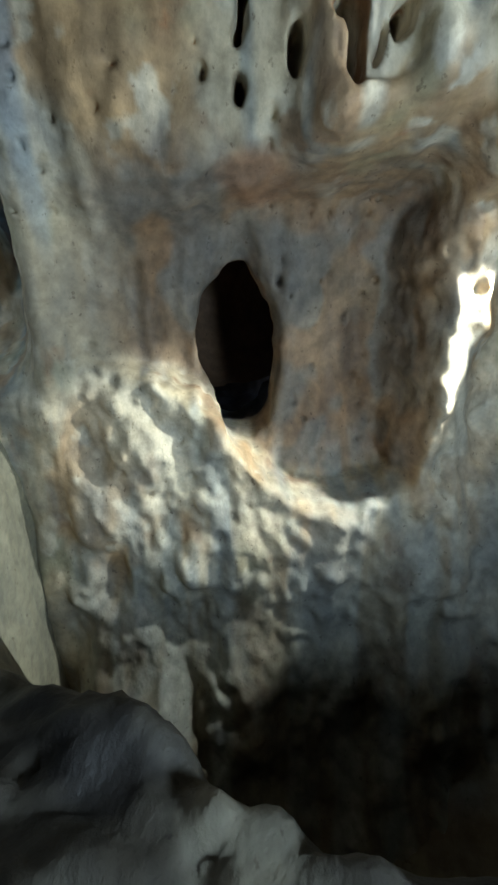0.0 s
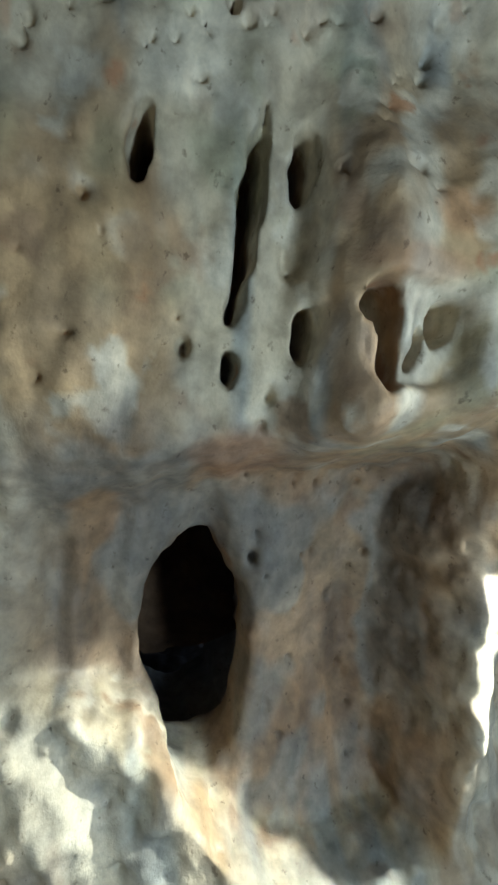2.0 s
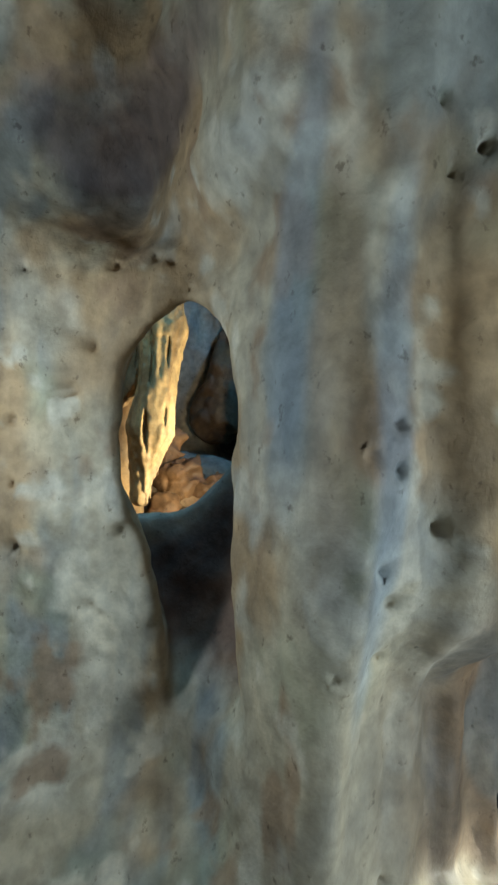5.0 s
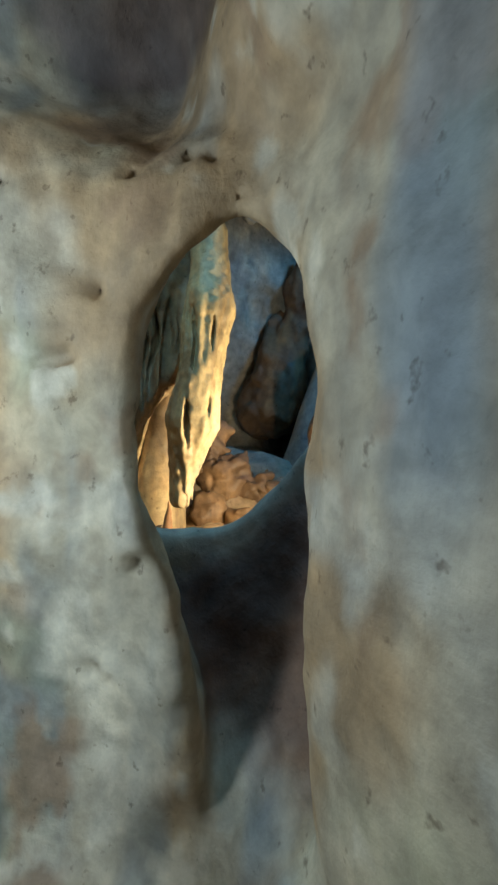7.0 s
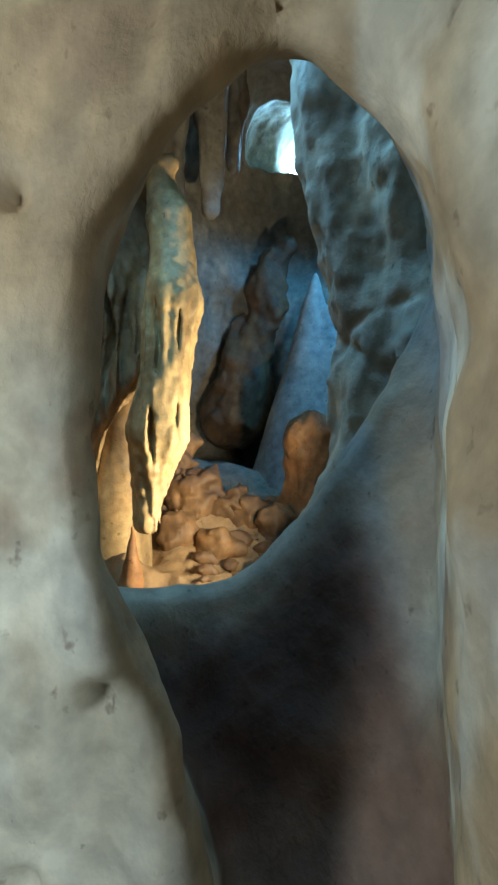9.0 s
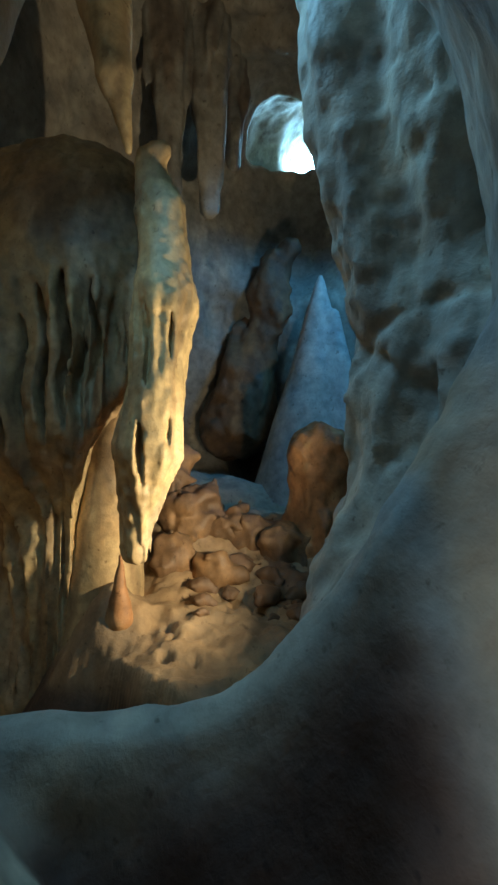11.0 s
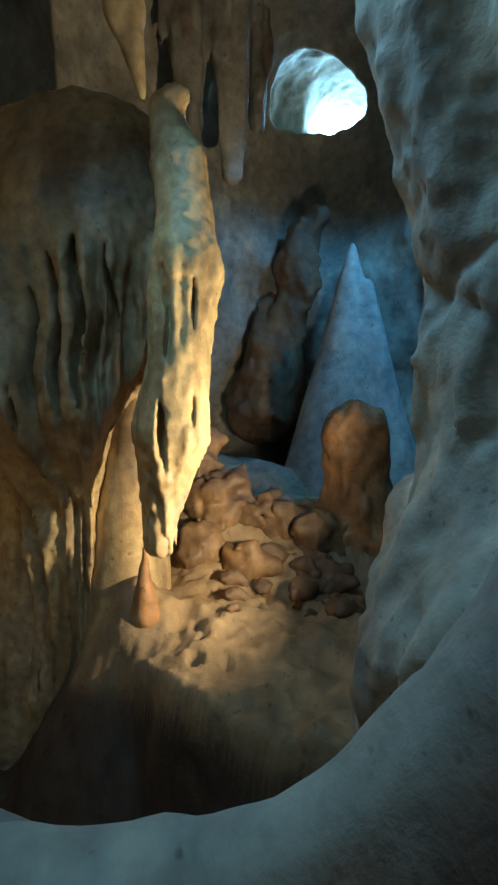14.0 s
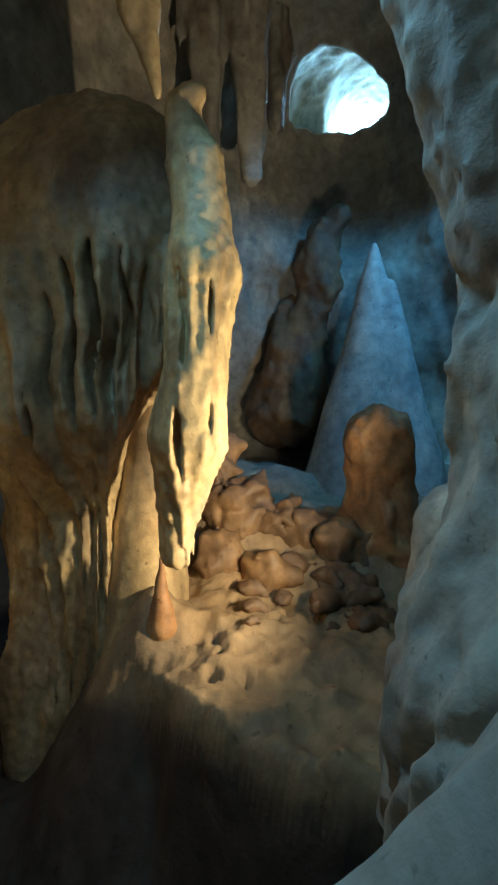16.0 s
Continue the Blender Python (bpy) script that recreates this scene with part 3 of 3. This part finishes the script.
for _ in range(40):
    cy, cz, r = PITS_AT.uniform(4.9, 6.1), PITS_AT.uniform(1.6, 4.2), 0.009 + 0.015 * PITS_AT.random() ** 2
    side = side + 1.6 * r * step(1.3, 0.5, np.hypot((Y - cy) / r, (Z - cz) / (1.8 * r)))
side = side - 0.05 * (1 - np.abs(value_noise(Y * 4.5 + 0.9 * Z, Z * 0.8 + 0 * Y, None, 133))) ** 2 + 0.018 * fbm(Y * 13 + 0 * Z, Z * 9 + 0 * Y, None, 3, 135)
for y0, z0, run, deep in ((4.9, 2.5, -1.15, 0.06), (5.0, 3.3, -0.5, 0.04), (5.2, 2.2, 0.9, 0.03)):
    side = side + deep * np.exp(-((Z - z0 - run * (Y - y0) - 0.05 * np.sin(9 * Y)) / 0.035) ** 2)
side = side + 0.09 * np.exp(-((Y - 5.72 - 0.05 * np.sin(2 * Z)) / 0.09) ** 2) + 0.018 * fbm(Y * 8 + 1.3 * Z, Z * 1.6 - 0.5 * Y, None, 2, 134) + 0.05 * np.exp(-((Y - 5.35 + 0.1 * np.sin(1.5 * Z)) / 0.06) ** 2)
field = soft_min(X - side, 6.9 - Y + 0 * X, 0.2)
# hidden post added to block floor_spot from the near floor
lamp_blocker = rod(X, Y, Z, (-1.0, 6.95, 0.2), (-1.0, 6.95, 1.95), 0.46, 0.26)
field = (soft_max(field, -lamp_blocker, 0.15) + 0.008 * fbm(X * 9, Y * 9, Z * 5, 2, 139)).astype(np.float32)


def side_tint(x, y, z):
    c = np.tile(np.array((0.36, 0.35, 0.31)), (len(x), 1))
    c = blend(c, SLATE, 0.6 * step(-0.1, 0.6, fbm(x * 3, y * 3, z * 1.2, 3, 141)))
    c = blend(c, CHALK, 0.6 * step(0.2, 0.8, fbm(x * 4, y * 4, z * 2, 3, 143)))
    return blend(c, (0.25, 0.19, 0.14), 0.5 * step(0.1, 0.8, fbm(x * 2, y * 2, z * 2, 3, 147)))


tagged(skin("wall_chamber_side", field, LOW_B, STEP_B, LIMESTONE, side_tint, 0.008, 0.05),
       "pale grey fluted limestone side wall of the chamber", "cave wall", kind="structure")

# ---- flowstone column ----
STEP_D, LOW_D = 0.027, (-5.2, 7.6, -0.9)
X, Y, Z = lattice(LOW_D, (-1.95, 9.95, 7.2), STEP_D)
around = np.arctan2(Y - 9.1, X + 3.5)
flute = value_noise(around * 9 + 0.25 * np.sin(2.3 * Z), Z * 0.7 + 0 * X, None, 151) + 0.6 * value_noise(around * 19 + 0.2 * np.sin(5 * Z), Z * 1.1 + 0 * X, None, 152)
drift = 0.04 * fbm(X * 2, Y * 2, Z * 1.2, 2, 153)
# domed head, fluted skirt and the trunk that reaches the floor
mass = ball(X, Y, Z, (-3.6, 9.0, 4.15), (1.15, 0.74, 1.4))
fringe = np.interp(X, (-4.6, -3.5, -3.4, -3.25, -3.05, -2.7), (-1.0, -1.0, 1.7, 2.4, 2.85, 3.1))
skirt = np.sqrt(((X + 3.68) / 0.98) ** 2 + ((Y - 9.0 - 0.5 * step(2.7, 1.5, Z)) / 0.68) ** 2) * 0.68 - 0.66
skirt = soft_max(skirt, np.maximum(fringe - Z, Z - 4.0) + 0 * Y, 0.08)
mass = soft_min(mass, skirt, 0.2)
mass = mass + (0.07 * flute + 0.05 * value_noise(around * 13 + 0.3 * np.sin(3 * Z), Z * 0.6 + 0 * X, None, 158)) * step(4.1, 3.7, Z)
for cx, z0, z1, r in ((-3.0, 3.0, 3.75, 0.04), (-3.15, 2.8, 3.9, 0.03), (-2.9, 3.0, 3.7, 0.03), (-3.4, 2.6, 3.9, 0.045), (-3.6, 2.4, 3.8, 0.035), (-3.28, 2.5, 3.5, 0.035), (-3.8, 2.0, 3.7, 0.035), (-3.95, 1.2, 3.2, 0.03), (-3.68, 1.0, 2.2, 0.03)):
    mass = soft_max(mass, -ball(X + 0.03 * np.sin(7 * Z), Y, Z, (cx, 8.3, (z0 + z1) / 2), (r, 0.26, (z1 - z0) / 2)) * 3, 0.03)
mass = mass + drift
# smooth pale pillar behind the skirt
pillar = soft_min(rod(X, Y, Z, (-3.2, 9.15, 0.2), (-3.1, 9.15, 1.6), 0.48, 0.34), rod(X, Y, Z, (-3.1, 9.15, 1.6), (-3.0, 9.1, 3.4), 0.34, 0.3), 0.15) + 0.5 * drift
# drapery hanging before it
shaft = rod(X, Y, Z, (-2.7, 8.25, 1.5), (-2.64, 8.22, 2.4), 0.11, 0.25)
shaft = soft_min(shaft, rod(X, Y, Z, (-2.62, 8.22, 2.4), (-2.49, 8.2, 3.7), 0.25, 0.26), 0.12)
shaft = soft_min(shaft, rod(X, Y, Z, (-2.49, 8.2, 3.7), (-2.55, 8.25, 4.5), 0.26, 0.19), 0.15)
shaft = soft_min(shaft, rod(X, Y, Z, (-2.56, 8.25, 4.5), (-2.66, 8.3, 5.0), 0.18, 0.12), 0.1)
shaft = soft_min(shaft, ball(X, Y, Z, (-2.56, 8.22, 5.05), (0.09, 0.09, 0.09)), 0.06)
turn = np.arctan2(Y - 8.25, X + 2.6)
shaft = shaft + (0.03 * value_noise(turn * 5 + 0.2 * np.sin(2 * Z), Z * 0.9 + 0 * X, None, 154) + 0.022 * value_noise(turn * 11 + 0.2 * np.sin(3 * Z), Z * 0.8 + 0 * X, None, 156)) * step(3.9, 3.5, Z) + drift
for cx, z0, z1, r in ((-2.62, 2.9, 3.7, 0.028), (-2.4, 3.1, 3.6, 0.022), (-2.64, 2.0, 2.65, 0.03), (-2.69, 3.25, 3.7, 0.016), (-2.42, 2.4, 2.95, 0.014)):
    shaft = soft_max(shaft, -ball(X + 0.014 * np.sin(5 * Z + 9 * cx), Y, Z, (cx, 7.94, (z0 + z1) / 2), (r, 0.15, (z1 - z0) / 2)) * 4, 0.01)
hang = rod(X, Y, Z, (-2.82, 8.1, 4.95), (-2.95, 8.1, 5.6), 0.03, 0.13)
hang = soft_min(hang, rod(X, Y, Z, (-2.95, 8.1, 5.6), (-3.25, 8.2, 7.4), 0.13, 0.4), 0.1) + 0.02 * fbm(X * 4, Y * 4, Z * 2, 2, 155)


def column_tint(x, y, z):
    c = np.tile(np.array((0.52, 0.40, 0.21)), (len(x), 1))
    c = blend(c, OCHRE, 0.6 * step(0, 0.7, fbm(x * 3, y * 3, z * 0.9, 3, 161)))
    c = blend(c, BROWN, 0.5 * step(0.1, 0.7, fbm(x * 6, y * 6, z * 0.8, 3, 163)))
    # brown skirt, with the drapery's cast shade added to its colour
    c = blend(c, (0.22, 0.15, 0.09), 0.6 * step(-2.8, -2.95, x) * step(1.8, 2.4, z) * step(-4.3, -3.8, x))
    c = blend(c, (0.17, 0.12, 0.08), 0.8 * patch(x, z, -3.3, 4.62, 0.6, 0.42, 0.3 * fbm(x * 3, y * 3, z * 3, 3, 164)))
    c = blend(c, (0.3, 0.19, 0.09), 0.6 * patch(x, z, -3.2, 4.1, 0.65, 0.16, 0.3 * fbm(x * 3, y * 3, z * 3, 3, 165)))
    return blend(c, CHALK, 0.3 * step(0.2, 0.8, fbm(x * 4, y * 4, z * 1.5, 3, 167)))


column = tagged(skin("flowstone_column", (-mass).astype(np.float32), LOW_D, STEP_D, FLOWSTONE, column_tint, 0.015, 0.07),
                "massive fluted flowstone column with a dark domed top", "rock formation")
drapery = tagged(skin("drapery", (-shaft).astype(np.float32), LOW_D, STEP_D, FLOWSTONE, column_tint, 0.014, 0.06), "lamp-lit yellow drapery with deep cracks")
drapery.parent = column
trunk = tagged(skin("pillar", (-pillar).astype(np.float32), LOW_D, STEP_D, FLOWSTONE, column_tint, 0.004, 0.10), "smooth pale lamp-lit pillar")
trunk.parent = column
tagged(skin("stalactite", (-hang).astype(np.float32), LOW_D, STEP_D, FLOWSTONE, column_tint, 0.004, 0.05),
       "thin yellow stalactite reaching down to the column's dome", "stalactite")


def lump_of_rock(name, label, category, low, high, s, shape, tint, material=FLOWSTONE, rough=0.01):
    """A thing of solid rock from a distance rule, negative inside."""
    x, y, z = lattice(low, high, s)
    return tagged(skin(name, (-shape(x, y, z)).astype(np.float32), low, s, material, tint, rough, 0.09), label, category)


def orange_tint(x, y, z):
    return blend(np.tile(np.array((0.34, 0.18, 0.08)), (len(x), 1)), OCHRE, step(0, 0.6, fbm(x * 4, y * 4, z * 3, 3, 173)))


def brown_tint(x, y, z):
    c = np.tile(np.array((0.16, 0.10, 0.055)), (len(x), 1))
    c = blend(c, (0.28, 0.17, 0.08), 0.6 * step(0, 0.6, fbm(x * 3, y * 3, z * 2, 3, 175)))
    return blend(c, BROWN, 0.8 * step(0, 0.6, fbm(x * 2, y * 2, z * 1, 3, 177)))


def stout(x, y, z):
    d = soft_min(ball(x, y, z, (-0.66, 10.2, 2.3), (0.38, 0.38, 0.45)), rod(x, y, z, (-0.55, 10.3, 0.6), (-0.64, 10.22, 1.95), 0.66, 0.36), 0.2)
    return d + 0.08 * fbm(x * 3, y * 3, z * 2, 3, 171) + 0.03 * fbm(x * 9, y * 9, z * 5, 3, 172)


lump_of_rock("stalagmite", "stout rounded orange-brown stalagmite on the chamber floor", "stalagmite", (-1.7, 9.2, 0.4), (0.5, 11.4, 3.1), 0.03, stout, orange_tint)


lump_of_rock("stalagmite", "small pointed orange stalagmite under the column's tip", "stalagmite", (-3.2, 8.1, 0.4), (-2.5, 8.9, 1.7), 0.02,
             lambda x, y, z: rod(x, y, z, (-2.88, 8.5, 0.8), (-2.88, 8.5, 1.44), 0.13, 0.015) + 0.02 * fbm(x * 8, y * 8, z * 5, 2, 193), orange_tint, FLOWSTONE, 0.004)


def fin(x, y, z):
    d = rod(x, y, z, (-1.6, 14.3, 2.9), (-0.6, 13.7, 6.5), 0.75, 0.3)
    return d + 0.2 * fbm(x * 1.5, y * 1.5, z * 1.0, 3, 181) + 0.05 * fbm(x * 4.5, y * 4.5, z * 3, 3, 182)


lump_of_rock("rock_fin", "dark brown leaning fin of rock before the chamber wall", "rock formation", (-2.8, 12.6, 1.8), (0.4, 15.2, 7.3), 0.05, fin, brown_tint, CHAMBER, 0.012)


def slope(x, y, z):
    d = soft_min(rod(x, y, z, (-0.15, 13.0, 1.2), (-0.12, 12.75, 5.65), 1.25, 0.05), rod(x, y, z, (0.35, 12.5, 1.2), (0.1, 12.6, 4.9), 0.75, 0.1), 0.06) + 0.03 * fbm(x, y, z, 2, 183)
    return d


def pale_tint(x, y, z):
    return blend(np.tile(np.array((0.5, 0.5, 0.48)), (len(x), 1)), SLATE, 0.5 * step(0, 0.8, fbm(x * 1.5, y * 1.5, z * 0.6, 3, 185)))


lump_of_rock("flowstone_bank", "smooth pale flowstone bank lit blue by daylight", "rock formation", (-2.0, 11.2, 0.4), (2.0, 14.6, 6.2), 0.05, slope, pale_tint, CHAMBER, 0.0)

BOULDERS = [((-2.3, 10.2, 1.45), (0.4, 0.36, 0.45)), ((-1.85, 10.1, 1.35), (0.34, 0.3, 0.34)), ((-1.45, 10.1, 1.3), (0.38, 0.34, 0.36)), ((-1.15, 9.9, 1.1), (0.3, 0.3, 0.34)),
            ((-1.95, 9.55, 0.95), (0.3, 0.28, 0.3)), ((-1.3, 9.5, 0.75), (0.34, 0.26, 0.28)), ((-2.45, 9.6, 1.05), (0.25, 0.25, 0.3)), ((-1.05, 9.2, 0.55), (0.34, 0.3, 0.22)), ((-2.6, 10.4, 1.9), (0.34, 0.34, 0.5))]
for n, (c, r) in enumerate(BOULDERS):
    low = tuple(c[i] - r[i] - 0.2 for i in range(3))
    high = tuple(c[i] + r[i] + 0.2 for i in range(3))
    ob = lump_of_rock("boulder", "rounded brown boulder on the lamp-lit chamber floor", "boulder", low, high, 0.035,
                      lambda x, y, z, c=c, r=r, n=n: ball(x, y, z, c, r) + 0.13 * fbm(x * 3 + n, y * 3, z * 3, 3, 191 + n) + 0.05 * fbm(x * 9, y * 9, z * 9, 3, 201 + n), brown_tint)
    tagged(ob, group="boulders on the chamber floor")

# ---- rock curtains under the far roof and loose stones on the floor ----


def curtain_tint(x, y, z):
    return blend(np.tile(np.array((0.32, 0.31, 0.28)), (len(x), 1)), BROWN, 0.6 * step(0, 0.6, fbm(x * 3, y * 3, z * 0.8, 3, 221)))


for n, (x0, y0, z0, x1, z1, wide) in enumerate(((-2.3, 12.0, 10.0, -2.2, 6.4, 0.5), (-2.95, 11.6, 10.0, -2.8, 6.0, 0.5), (-1.85, 12.6, 10.0, -1.75, 7.6, 0.35))):
    ob = lump_of_rock("rock_curtain", "grey fluted rock curtain hanging from the chamber roof", "rock formation", (x0 - 0.9, y0 - 0.9, z1 - 0.3), (x0 + 0.9, y0 + 0.9, z0), 0.045,
                      lambda x, y, z: rod(x, y, z, (x0, y0, z0 + 0.3), (x1, y0, z1), wide, 0.1) + 0.12 * fbm(x * 4, y * 4, z * 0.8, 3, 223 + n), curtain_tint, CHAMBER)
    tagged(ob, group="curtains under the roof")

stone = lump_of_rock("stone", "small brown broken stone lying on the chamber floor", "stone", (-0.16, -0.16, -0.14), (0.16, 0.16, 0.14), 0.02,
                     lambda x, y, z: ball(x, y, z, (0, 0, 0), (0.11, 0.09, 0.07)) + 0.05 * fbm(x * 11, y * 11, z * 11, 3, 231), brown_tint, FLOWSTONE, 0.002)
tagged(stone, group="loose stones on the floor")
for n in range(12):
    x, y = PITS_AT.uniform(-2.4, -1.0), PITS_AT.uniform(8.4, 9.8)
    z = float(lit_floor(np.array([x]), np.array([y]))[0])
    big = PITS_AT.uniform(0.5, 1.7)
    put = pose(x, y, z + 0.03 * big, PITS_AT.uniform(-20, 20), PITS_AT.uniform(-20, 20), PITS_AT.uniform(0, 360)) @ Matrix.Scale(big, 4)
    if n:
        copy_thing(stone, put)
    else:
        first = put
stone.matrix_world = first
